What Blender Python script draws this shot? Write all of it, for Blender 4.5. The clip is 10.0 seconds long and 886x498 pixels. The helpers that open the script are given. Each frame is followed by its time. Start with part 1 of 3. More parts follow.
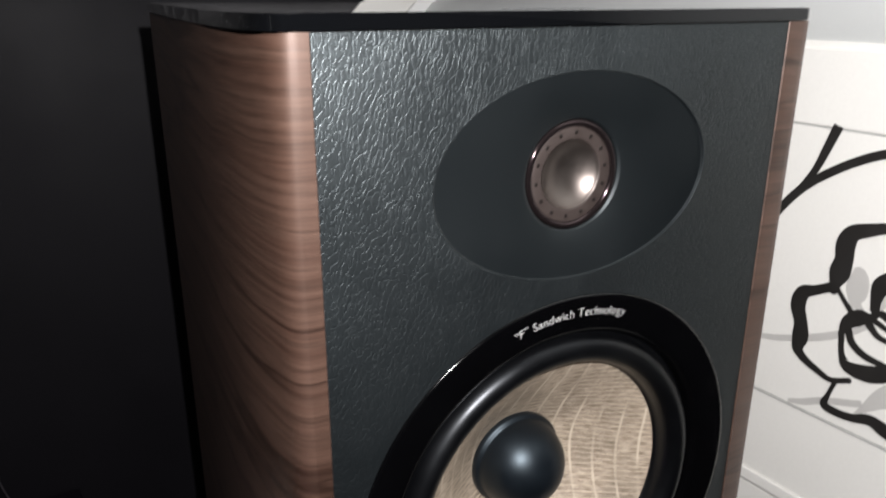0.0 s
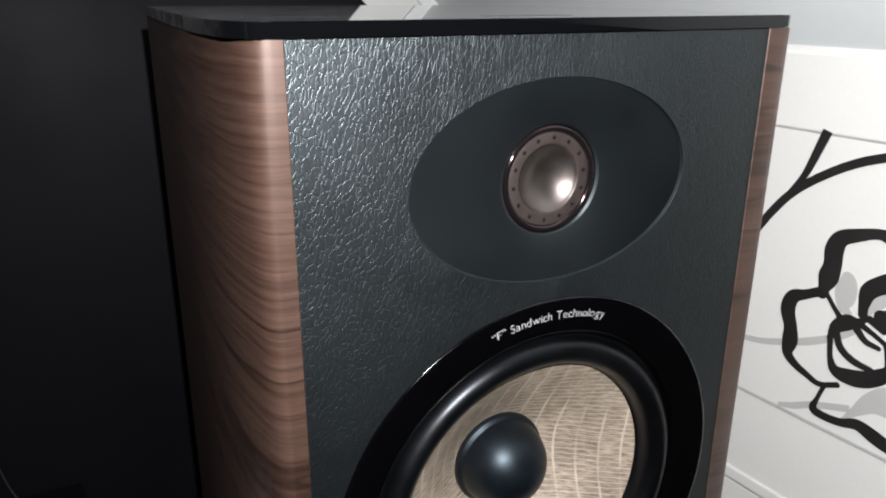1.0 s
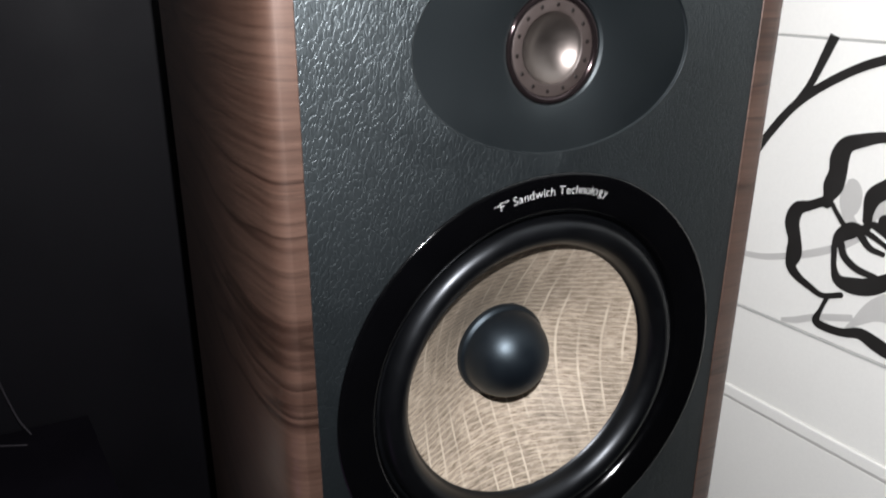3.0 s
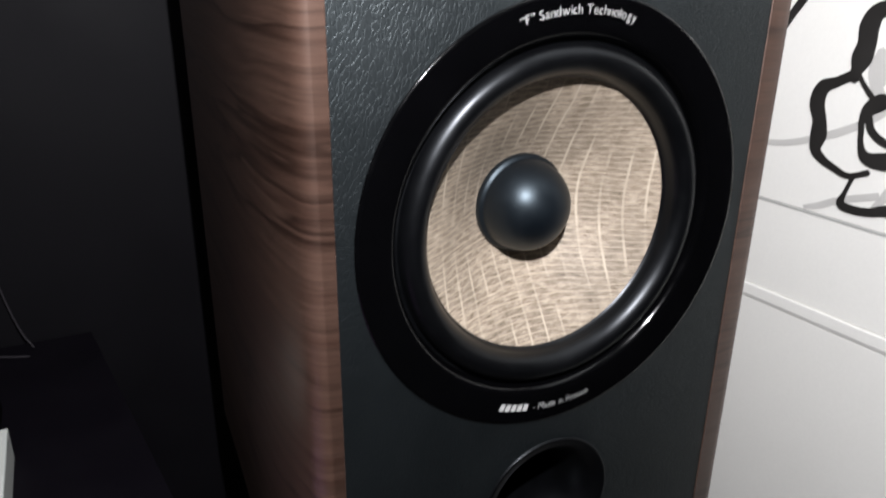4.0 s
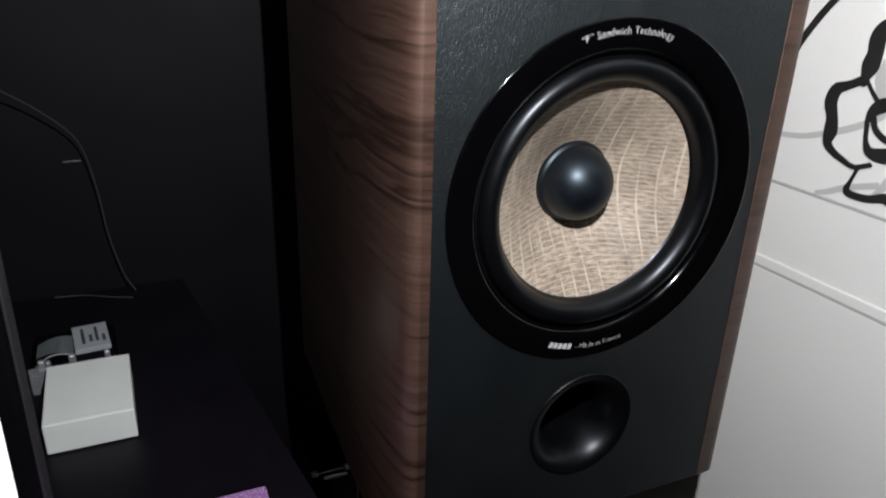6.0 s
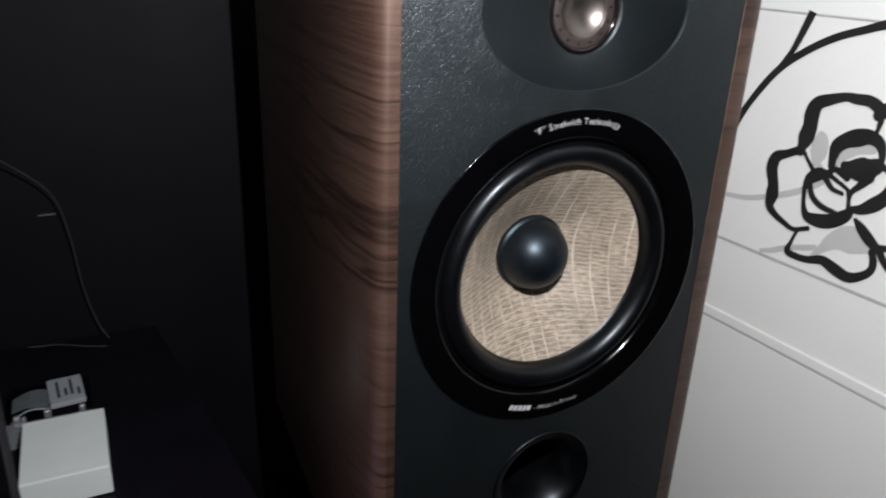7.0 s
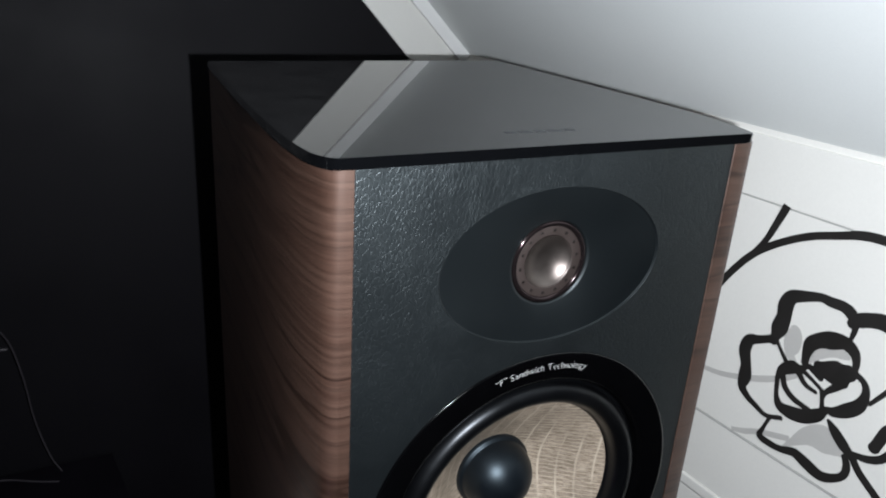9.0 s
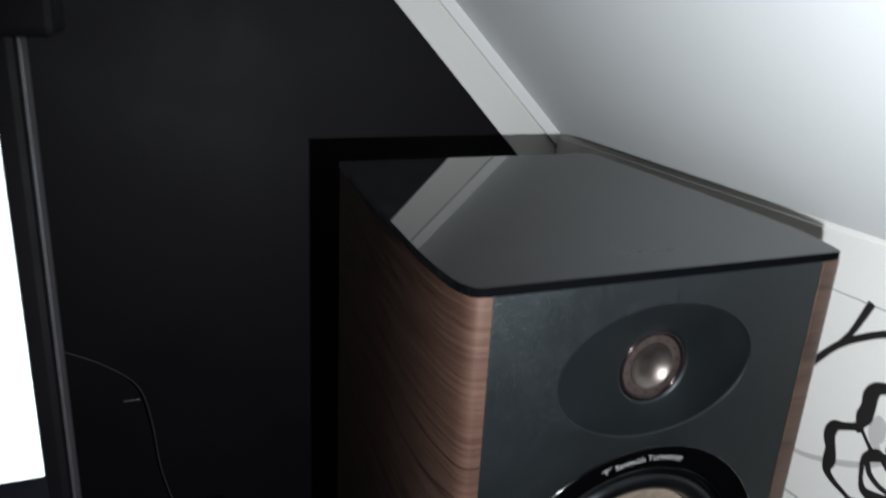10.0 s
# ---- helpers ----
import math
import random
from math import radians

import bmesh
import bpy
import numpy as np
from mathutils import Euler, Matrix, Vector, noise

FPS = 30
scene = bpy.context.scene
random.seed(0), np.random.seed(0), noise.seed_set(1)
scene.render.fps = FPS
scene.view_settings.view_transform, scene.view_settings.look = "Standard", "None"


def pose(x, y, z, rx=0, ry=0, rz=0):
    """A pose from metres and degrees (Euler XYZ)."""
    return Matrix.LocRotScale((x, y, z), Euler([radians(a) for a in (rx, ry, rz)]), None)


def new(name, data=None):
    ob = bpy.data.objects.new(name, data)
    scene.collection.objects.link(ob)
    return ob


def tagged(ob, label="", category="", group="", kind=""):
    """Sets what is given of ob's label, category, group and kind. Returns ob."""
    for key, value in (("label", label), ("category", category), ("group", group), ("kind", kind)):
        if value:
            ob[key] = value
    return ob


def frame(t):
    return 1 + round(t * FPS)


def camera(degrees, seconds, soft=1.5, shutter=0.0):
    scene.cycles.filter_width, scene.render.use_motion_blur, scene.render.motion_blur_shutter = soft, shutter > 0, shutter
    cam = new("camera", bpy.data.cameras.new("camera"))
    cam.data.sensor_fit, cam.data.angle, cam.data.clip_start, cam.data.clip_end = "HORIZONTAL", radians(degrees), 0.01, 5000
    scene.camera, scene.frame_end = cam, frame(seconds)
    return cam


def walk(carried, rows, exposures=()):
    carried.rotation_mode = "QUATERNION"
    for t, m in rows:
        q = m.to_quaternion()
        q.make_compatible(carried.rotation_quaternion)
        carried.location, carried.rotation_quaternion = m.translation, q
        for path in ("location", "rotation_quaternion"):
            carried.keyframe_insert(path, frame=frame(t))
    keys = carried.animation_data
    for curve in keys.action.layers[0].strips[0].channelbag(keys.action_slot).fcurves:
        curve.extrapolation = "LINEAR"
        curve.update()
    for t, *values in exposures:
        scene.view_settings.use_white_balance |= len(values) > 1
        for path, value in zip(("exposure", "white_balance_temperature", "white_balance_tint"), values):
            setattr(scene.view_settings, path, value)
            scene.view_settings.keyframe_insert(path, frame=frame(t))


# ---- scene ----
# the camera and its walk: seconds, x, y, z, yaw, pitch, lean to the right
cam = camera(60.88, 10.0, soft=2.0, shutter=0.4)
ROWS = [
    (0.0, -0.1680, -0.2100, 0.4067, -28.08, -18.75, -0.10),
    (0.2, -0.1623, -0.2127, 0.4098, -27.85, -17.96, -0.42),
    (0.5, -0.1594, -0.2133, 0.4097, -27.81, -18.43, -0.69),
    (1.0, -0.1590, -0.2194, 0.4093, -27.08, -18.79, -0.25),
    (1.5, -0.1586, -0.2235, 0.4106, -26.91, -18.55, -0.07),
    (2.0, -0.1608, -0.2266, 0.4078, -27.09, -18.77, -0.04),
    (2.2, -0.1603, -0.2257, 0.4010, -27.26, -19.05, -0.06),
    (3.3, -0.1677, -0.2344, 0.3569, -26.58, -20.23, -0.34),
    (3.5, -0.1699, -0.2348, 0.3460, -27.05, -20.14, -0.60),
    (4.0, -0.1756, -0.2382, 0.3086, -26.68, -21.16, -0.65),
    (4.5, -0.1845, -0.2485, 0.3000, -25.77, -22.85, -1.02),
    (5.0, -0.1898, -0.2632, 0.2839, -25.22, -22.87, -1.53),
    (5.2, -0.1978, -0.2694, 0.2869, -24.42, -23.78, -1.63),
    (6.3, -0.2339, -0.3088, 0.3542, -24.21, -23.16, -1.89),
    (6.5, -0.2371, -0.3130, 0.3631, -24.36, -22.87, -1.93),
    (7.0, -0.2277, -0.3097, 0.3726, -26.38, -22.16, -2.37),
    (7.2, -0.2101, -0.2910, 0.3749, -27.39, -22.14, -2.57),
    (7.5, -0.1895, -0.2684, 0.3811, -27.65, -22.54, -2.84),
    (8.0, -0.1843, -0.2383, 0.4298, -26.85, -21.39, -2.70),
    (8.3, -0.1876, -0.2387, 0.4532, -26.90, -20.91, -2.96),
    (8.5, -0.1882, -0.2441, 0.4627, -27.34, -20.61, -3.02),
    (8.6, -0.1868, -0.2482, 0.4676, -27.51, -20.69, -3.30),
    (9.0, -0.1952, -0.2590, 0.4730, -27.78, -21.20, -3.77),
    (9.5, -0.2189, -0.2753, 0.4909, -24.66, -20.13, -3.74),
    (9.8, -0.2315, -0.2801, 0.5077, -23.29, -19.55, -2.97),
    (10.0, -0.2389, -0.2784, 0.5256, -22.45, -19.23, -3.17),
]
# seconds, stops, kelvin, tint
EXPOSURES = [(0.0, -0.17, 6800, 14), (0.5, -0.17, 6600, 13), (2.0, -0.2, 6550, 12), (4.0, 0.14, 6550, 14), (5.0, 0.25, 6500, 13), (6.5, -0.36, 6450, 14), (7.2, -0.38, 6400, 13), (8.0, -0.32, 6300, 11), (9.0, -0.48, 6250, 10), (10.0, -0.52, 6300, 10)]


def handheld(x, y, z, yaw, pitch, lean):
    return pose(x, y, z, 0, 0, yaw) @ pose(0, 0, 0, 90 + pitch) @ pose(0, 0, 0, 0, 0, -lean)


walk(cam, [(t, handheld(*row)) for t, *row in ROWS], EXPOSURES)

# ---- light: the small white torch held beside the camera; the monitor page glows too ----
world = bpy.data.worlds.new("night")
scene.world = world
world.use_nodes = True
world.node_tree.nodes["Background"].inputs[0].default_value = (0.55, 0.6, 0.75, 1)
world.node_tree.nodes["Background"].inputs[1].default_value = 0.02


torch = bpy.data.lights.new("torch_light", "SPOT")
torch.energy, torch.color = 16.0, (0.94, 0.965, 1.0)
torch.shadow_soft_size, torch.spot_size, torch.spot_blend = 0.004, radians(156), 1.0
new("torch_light", torch).matrix_world = handheld(-0.150, -0.256, 0.456, -25, -26, 0)


# ---- materials ----
class Nodes:
    """A small wrapper to write node materials shortly."""

    def __init__(self, name, base=(0.5, 0.5, 0.5), rough=0.5, metal=0.0, spec=0.5, coat=0.0):
        self.mat = bpy.data.materials.new(name)
        self.mat.use_nodes = True
        self.tree = self.mat.node_tree
        self.bsdf = self.tree.nodes["Principled BSDF"]
        b = self.bsdf.inputs
        b["Base Color"].default_value = (*base, 1)
        b["Roughness"].default_value = rough
        b["Metallic"].default_value = metal
        b["Specular IOR Level"].default_value = spec
        b["Coat Weight"].default_value = coat
        b["Coat Roughness"].default_value = 0.06

    def add(self, kind, **values):
        node = self.tree.nodes.new(kind)
        for key, value in values.items():
            if key in ("blend_type", "data_type", "operation", "feature", "wave_type", "bands_direction", "wave_profile", "noise_dimensions", "voronoi_dimensions"):
                setattr(node, key, value)
            else:
                node.inputs[key.replace("_", " ")].default_value = value
        return node

    def link(self, a, b):
        self.tree.links.new(a, b)

    def coords(self, scale=(1, 1, 1), rotation=(0, 0, 0)):
        tc = self.add("ShaderNodeTexCoord")
        mp = self.add("ShaderNodeMapping")
        mp.inputs["Scale"].default_value = scale
        mp.inputs["Rotation"].default_value = rotation
        self.link(tc.outputs["Object"], mp.inputs["Vector"])
        return mp.outputs["Vector"]

    def noise(self, vec, scale, detail=4, rough=0.55, distort=0.0):
        n = self.add("ShaderNodeTexNoise", Scale=scale, Detail=detail, Roughness=rough, Distortion=distort)
        self.link(vec, n.inputs["Vector"])
        return n.outputs["Fac"]

    def ramp(self, fac, stops):
        r = self.add("ShaderNodeValToRGB")
        el = r.color_ramp.elements
        while len(el) < len(stops):
            el.new(0.5)
        for e, (p, c) in zip(el, stops):
            e.position = p
            e.color = (*c, 1) if len(c) == 3 else c
        self.link(fac, r.inputs["Fac"])
        return r.outputs["Color"]

    def grey(self, fac, lo, hi, a=0.0, b=1.0):
        return self.ramp(fac, [(a, (lo, lo, lo)), (b, (hi, hi, hi))])

    def mix(self, fac, a, b, how="MIX"):
        m = self.add("ShaderNodeMix", data_type="RGBA", blend_type=how)
        for sock, value in ((m.inputs[0], fac), (m.inputs[6], a), (m.inputs[7], b)):
            if isinstance(value, (int, float)):
                sock.default_value = value
            elif isinstance(value, tuple):
                sock.default_value = (*value, 1)
            else:
                self.link(value, sock)
        return m.outputs[2]

    def bump(self, height, strength=0.3, distance=0.001, before=None):
        b = self.add("ShaderNodeBump", Strength=strength, Distance=distance)
        self.link(height, b.inputs["Height"])
        if before is not None:
            self.link(before, b.inputs["Normal"])
        self.link(b.outputs["Normal"], self.bsdf.inputs["Normal"])
        return b.outputs["Normal"]

    def to(self, name, out):
        self.link(out, self.bsdf.inputs[name])


def mottled(name, base, rough=0.5, metal=0.0, spec=0.5, coat=0.0, vary=0.12, scale=60, relief=0.0, fine=900):
    """A plain surface with cloudy wear, a varied gloss and a fine grain."""
    n = Nodes(name, base, rough, metal, spec, coat)
    vec = n.coords()
    big, small = n.noise(vec, scale, 3), n.noise(vec, fine, 2)
    shade = n.mix(0.35, big, small)
    lo, hi = tuple(c * (1 - vary) for c in base), tuple(min(1, c * (1 + vary)) for c in base)
    n.to("Base Color", n.ramp(shade, [(0.3, lo), (0.7, hi)]))
    n.to("Roughness", n.grey(big, max(0.02, rough - 0.06), min(1, rough + 0.06), 0.3, 0.7))
    if relief:
        n.bump(small, 0.4, relief)
    return n.mat


def walnut():
    n = Nodes("walnut_veneer", rough=0.5, spec=0.65, coat=0.38)
    n.bsdf.inputs["Coat Roughness"].default_value = 0.27
    n.bsdf.inputs["Coat Tint"].default_value = (1.0, 0.93, 0.9, 1)
    n.bsdf.inputs["Specular Tint"].default_value = (1.0, 0.80, 0.70, 1)
    place = n.coords()
    split = n.add("ShaderNodeSeparateXYZ")
    n.link(place, split.inputs[0])
    wander = n.noise(place, 9, 2)

    def madd(a, k, b):
        m = n.add("ShaderNodeMath", operation="MULTIPLY_ADD")
        n.link(a, m.inputs[0])
        m.inputs[1].default_value = k
        n.link(b, m.inputs[2])
        return m.outputs[0]

    # growth lines climb towards the rear and wander a little
    height = madd(wander, 0.013, madd(split.outputs["Y"], -0.02, split.outputs["Z"]))

    def lines(across, up):
        c = n.add("ShaderNodeCombineXYZ")
        n.link(split.outputs["X"], c.inputs[0])
        n.link(split.outputs["Y"], c.inputs[1])
        n.link(height, c.inputs[2])
        m = n.add("ShaderNodeVectorMath", operation="MULTIPLY")
        n.link(c.outputs[0], m.inputs[0])
        m.inputs[1].default_value = (across, across, up)
        return m.outputs[0]

    bands = n.noise(lines(1.5, 78), 1.0, 5, 0.62, 0.05)
    streak = n.noise(lines(16, 560), 1.0, 4, 0.65)
    pores = n.noise(lines(90, 2600), 1.0, 2)
    seam = n.noise(lines(3.5, 40), 1.0, 3, 0.5, 0.0)
    col = n.ramp(bands, [(0.28, (0.028, 0.0125, 0.0088)), (0.42, (0.056, 0.0300, 0.0212)), (0.52, (0.070, 0.0400, 0.0290)), (0.62, (0.053, 0.0280, 0.0198)), (0.74, (0.030, 0.0140, 0.0098))])
    col = n.mix(0.85, col, n.grey(streak, 0.55, 1.0, 0.34, 0.56), "MULTIPLY")
    col = n.mix(0.5, col, n.grey(pores, 0.6, 1.0, 0.35, 0.5), "MULTIPLY")
    dark = n.ramp(seam, [(0.415, (1, 1, 1)), (0.430, (0.30, 0.26, 0.24)), (0.437, (0.42, 0.37, 0.35)), (0.475, (1, 1, 1))])
    col = n.mix(1.0, col, dark, "MULTIPLY")
    n.to("Base Color", col)
    n.to("Roughness", n.grey(streak, 0.46, 0.54, 0.3, 0.7))
    n.bump(streak, 0.12, 0.0003)
    return n.mat


def leather():
    n = Nodes("black_grained_leather", rough=0.43, spec=0.95)
    n.bsdf.inputs["Specular Tint"].default_value = (0.86, 0.98, 1.0, 1)
    warp = n.add("ShaderNodeTexNoise", Scale=110.0, Detail=2.0)
    base = n.coords((1, 1, 0.44), (0, 0.10, 0))
    n.link(base, warp.inputs["Vector"])
    offset = n.add("ShaderNodeVectorMath", operation="MULTIPLY_ADD")
    n.link(warp.outputs["Color"], offset.inputs[0])
    offset.inputs[1].default_value = (0.0034, 0.0034, 0.0034)
    n.link(base, offset.inputs[2])
    cells = n.add("ShaderNodeTexVoronoi", Scale=720.0, feature="DISTANCE_TO_EDGE")
    n.link(offset.outputs[0], cells.inputs["Vector"])
    small = n.add("ShaderNodeTexVoronoi", Scale=1250.0, feature="DISTANCE_TO_EDGE")
    n.link(offset.outputs[0], small.inputs["Vector"])
    folds = n.grey(cells.outputs["Distance"], 0.0, 1.0, 0.0, 0.10)
    fine = n.grey(small.outputs["Distance"], 0.0, 1.0, 0.0, 0.14)
    relief = n.mix(0.25, folds, fine)
    pore = n.noise(n.coords(), 2600, 2)
    cloud = n.noise(n.coords(), 22, 3)
    n.to("Base Color", n.mix(folds, (0.0016, 0.0024, 0.0030), n.ramp(cloud, [(0.3, (0.0012, 0.0018, 0.0023)), (0.7, (0.0018, 0.0026, 0.0032))])))
    n.to("Roughness", n.grey(cloud, 0.40, 0.46, 0.3, 0.7))
    first = n.bump(relief, 0.36, 0.00028)
    n.bump(pore, 0.12, 0.0001, first)
    return n.mat


def flax():
    n = Nodes("woven_flax_cone", rough=0.55, spec=0.3)
    vec = n.coords()
    warp = n.add("ShaderNodeTexNoise", Scale=28.0, Detail=3.0)
    n.link(vec, warp.inputs["Vector"])
    bent = n.add("ShaderNodeVectorMath", operation="MULTIPLY_ADD")
    n.link(warp.outputs["Color"], bent.inputs[0])
    bent.inputs[1].default_value = (0.0030, 0.0, 0.0016)
    n.link(vec, bent.inputs[2])
    warp_thread = n.add("ShaderNodeTexWave", Scale=37.0, Distortion=0.35, Detail=1.0, wave_type="BANDS", bands_direction="X", wave_profile="SIN")
    n.link(bent.outputs[0], warp_thread.inputs["Vector"])
    weft = n.add("ShaderNodeTexWave", Scale=118.0, Distortion=0.9, Detail=2.0, wave_type="BANDS", bands_direction="Z", wave_profile="SIN")
    n.link(bent.outputs[0], weft.inputs["Vector"])
    stretch = n.add("ShaderNodeMapping")
    stretch.inputs["Scale"].default_value = (190, 1, 1250)
    n.link(bent.outputs[0], stretch.inputs["Vector"])
    slub = n.noise(stretch.outputs[0], 1.0, 3, 0.65)
    patch = n.noise(vec, 55, 3)
    col = n.ramp(slub, [(0.33, (0.13, 0.098, 0.068)), (0.44, (0.235, 0.188, 0.14)), (0.54, (0.32, 0.262, 0.2)), (0.66, (0.45, 0.375, 0.29))])
    col = n.mix(1.0, col, n.grey(patch, 0.72, 1.0, 0.35, 0.65), "MULTIPLY")
    lines = n.grey(warp_thread.outputs["Fac"], 0.0, 0.85, 0.955, 0.99)
    fade = n.mix(1.0, lines, n.grey(n.noise(vec, 38, 2), 0.15, 1.0, 0.4, 0.6), "MULTIPLY")
    col = n.mix(fade, col, (0.48, 0.41, 0.32))
    rows = n.grey(weft.outputs["Fac"], 0.0, 0.5, 0.84, 0.97)
    col = n.mix(rows, col, (0.50, 0.41, 0.31))
    n.to("Base Color", col)
    n.to("Roughness", n.grey(slub, 0.45, 0.65, 0.3, 0.7))
    n.bump(slub, 0.4, 0.0003)
    return n.mat


def glow(name, colour, strength):
    n = Nodes(name, colour, 0.3)
    tint = n.noise(n.coords(), 9, 2)
    n.to("Emission Color", n.ramp(tint, [(0.3, tuple(c * 0.9 for c in colour)), (0.7, colour)]))
    n.bsdf.inputs["Emission Strength"].default_value = strength
    return n.mat


def glitter():
    n = Nodes("purple_glitter_paper", rough=0.35, spec=0.6)
    flakes = n.add("ShaderNodeTexVoronoi", Scale=700.0)
    n.link(n.coords(), flakes.inputs["Vector"])
    n.to("Base Color", n.mix(0.6, (0.36, 0.18, 0.40), n.ramp(flakes.outputs["Distance"], [(0.1, (0.62, 0.40, 0.66)), (0.6, (0.22, 0.09, 0.26))])))
    n.to("Metallic", n.grey(flakes.outputs["Distance"], 0.25, 0.0, 0.1, 0.4))
    n.bump(flakes.outputs["Distance"], 1.0, 0.0012)
    return n.mat


WALNUT, LEATHER, FLAX, GLITTER = walnut(), leather(), flax(), glitter()
def dusty_glass():
    n = Nodes("black_glass", (0.002, 0.0022, 0.0026), 0.015, spec=0.6)
    n.bsdf.inputs["Sheen Roughness"].default_value = 0.45
    film = n.noise(n.coords(), 45, 3)
    specks = n.noise(n.coords(), 1500, 2)
    n.to("Sheen Weight", n.mix(n.grey(specks, 0.0, 1.0, 0.62, 0.72), n.grey(film, 0.004, 0.010, 0.3, 0.7), (0.06, 0.06, 0.06)))
    return n.mat


BLACK_GLASS = dusty_glass()
GLOSS = mottled("gloss_black_plastic", (0.0010, 0.0010, 0.0012), 0.12, spec=0.45, vary=0.1)
SATIN = mottled("satin_black_plastic", (0.0024, 0.0034, 0.0040), 0.40, spec=0.7, vary=0.04, scale=14, relief=0.00005)
RUBBER = mottled("black_rubber", (0.0012, 0.0013, 0.0016), 0.36, spec=0.34, vary=0.1)
CAP = mottled("dust_cap_rubber", (0.0026, 0.0038, 0.0054), 0.42, spec=0.5, vary=0.08, relief=0.00006)
RING = mottled("bronze_grille_ring", (0.050, 0.038, 0.034), 0.46, 0.4, vary=0.1, scale=150)
RIM = mottled("dark_chrome_rim", (0.060, 0.045, 0.046), 0.10, 0.9, vary=0.1)
PIT_SHADE = mottled("dark_pit_shade", (0.012, 0.009, 0.008), 0.35, 0.4, vary=0.1)
DOME = mottled("magnesium_dome", (0.17, 0.146, 0.132), 0.38, 0.95, vary=0.06, scale=120, fine=2500)
INK = mottled("white_printed_ink", (0.40, 0.40, 0.39), 0.6)
SILVER_INK = mottled("silver_printed_ink", (0.05, 0.053, 0.056), 0.5)
WALL = mottled("white_wall_panel", (0.775, 0.765, 0.72), 0.5, spec=0.35, vary=0.035, scale=7, relief=0.00004, fine=500)
CEILING = mottled("white_ceiling_paint", (0.80, 0.825, 0.81), 0.75, spec=0.25, vary=0.03, scale=6, relief=0.00005, fine=700)
TRIM = mottled("white_trim_paint", (0.84, 0.84, 0.82), 0.4, vary=0.03, scale=15)
SEAM = mottled("grey_seam_filler", (0.42, 0.42, 0.40), 0.7, vary=0.1)
FLOWER_BLACK = mottled("black_flower_print", (0.014, 0.013, 0.012), 0.5, vary=0.2)
FLOWER_GREY = mottled("grey_flower_print", (0.49, 0.48, 0.455), 0.55, vary=0.05, scale=40)
BLACK_WALL = mottled("black_wall_paint", (0.0036, 0.0032, 0.0045), 0.6, spec=0.16, vary=0.2, scale=9, relief=0.0001, fine=350)
DESK = mottled("black_desk_laminate", (0.0036, 0.0027, 0.0048), 0.5, spec=0.2, vary=0.15, scale=20)
STAND = mottled("black_stand_lacquer", (0.003, 0.003, 0.004), 0.35, vary=0.1)
BOX_WHITE = mottled("white_card", (0.72, 0.75, 0.70), 0.6, vary=0.04, scale=40, relief=0.00005)
FLOOR = mottled("dark_floor", (0.09, 0.065, 0.05), 0.5, vary=0.2, scale=8)
ROOM = mottled("room_wall_paint", (0.16, 0.16, 0.16), 0.8, vary=0.05, scale=5)
CABLE = mottled("grey_cable_sheath", (0.034, 0.030, 0.035), 0.5, vary=0.1)
BEZEL = mottled("black_bezel", (0.0012, 0.0010, 0.0017), 0.6, spec=0.08, vary=0.1)
BEZEL_EDGE = mottled("grey_bezel_edge", (0.020, 0.019, 0.021), 0.5, spec=0.3, vary=0.1)
SCREEN = glow("lit_screen", (0.93, 1.0, 0.97), 1.15)
SCREEN_DARK = mottled("dark_screen", (0.006, 0.006, 0.008), 0.15)
FILM = Nodes("clear_plastic_film", (0.75, 0.78, 0.8), 0.08)
FILM.bsdf.inputs["Transmission Weight"].default_value = 0.9
FILM.bsdf.inputs["IOR"].default_value = 1.2
CLEAR = FILM.mat
LABEL_GREY = mottled("grey_paper_label", (0.30, 0.32, 0.33), 0.6, vary=0.04)
LEAFLET = mottled("grey_leaflet_paper", (0.22, 0.24, 0.24), 0.5, vary=0.15, scale=150)
for finish, tint in ((CAP, (0.74, 0.90, 1.0, 1)), (SATIN, (0.88, 0.98, 1.0, 1)), (RUBBER, (0.90, 0.95, 1.0, 1))):
    finish.node_tree.nodes["Principled BSDF"].inputs["Specular Tint"].default_value = tint
METAL = mottled("bright_metal", (0.7, 0.7, 0.72), 0.42, 0.85, vary=0.1)


# ---- building helpers ----
def mesh_of(name, bm, material, smooth=True):
    me = bpy.data.meshes.new(name)
    bmesh.ops.recalc_face_normals(bm, faces=bm.faces)
    bm.to_mesh(me)
    bm.free()
    me.materials.append(material)
    for p in me.polygons:
        p.use_smooth = smooth
    return me


def part(name, bm, material, parent, label="", smooth=False):
    ob = new(name, mesh_of(name, bm, material, smooth))
    ob.parent = parent
    if label:
        tagged(ob, label=label)
    return ob


def thing(name, label, category, group="", at=(0, 0, 0), turn=0):
    ob = new(name)
    ob.empty_display_size = 0.02
    ob.matrix_world = pose(*at, 0, 0, turn)
    return tagged(ob, label, category, group)


def solid(name, bm, material, label, category="", kind="", smooth=False):
    return tagged(new(name, mesh_of(name, bm, material, smooth)), label, category, kind=kind)


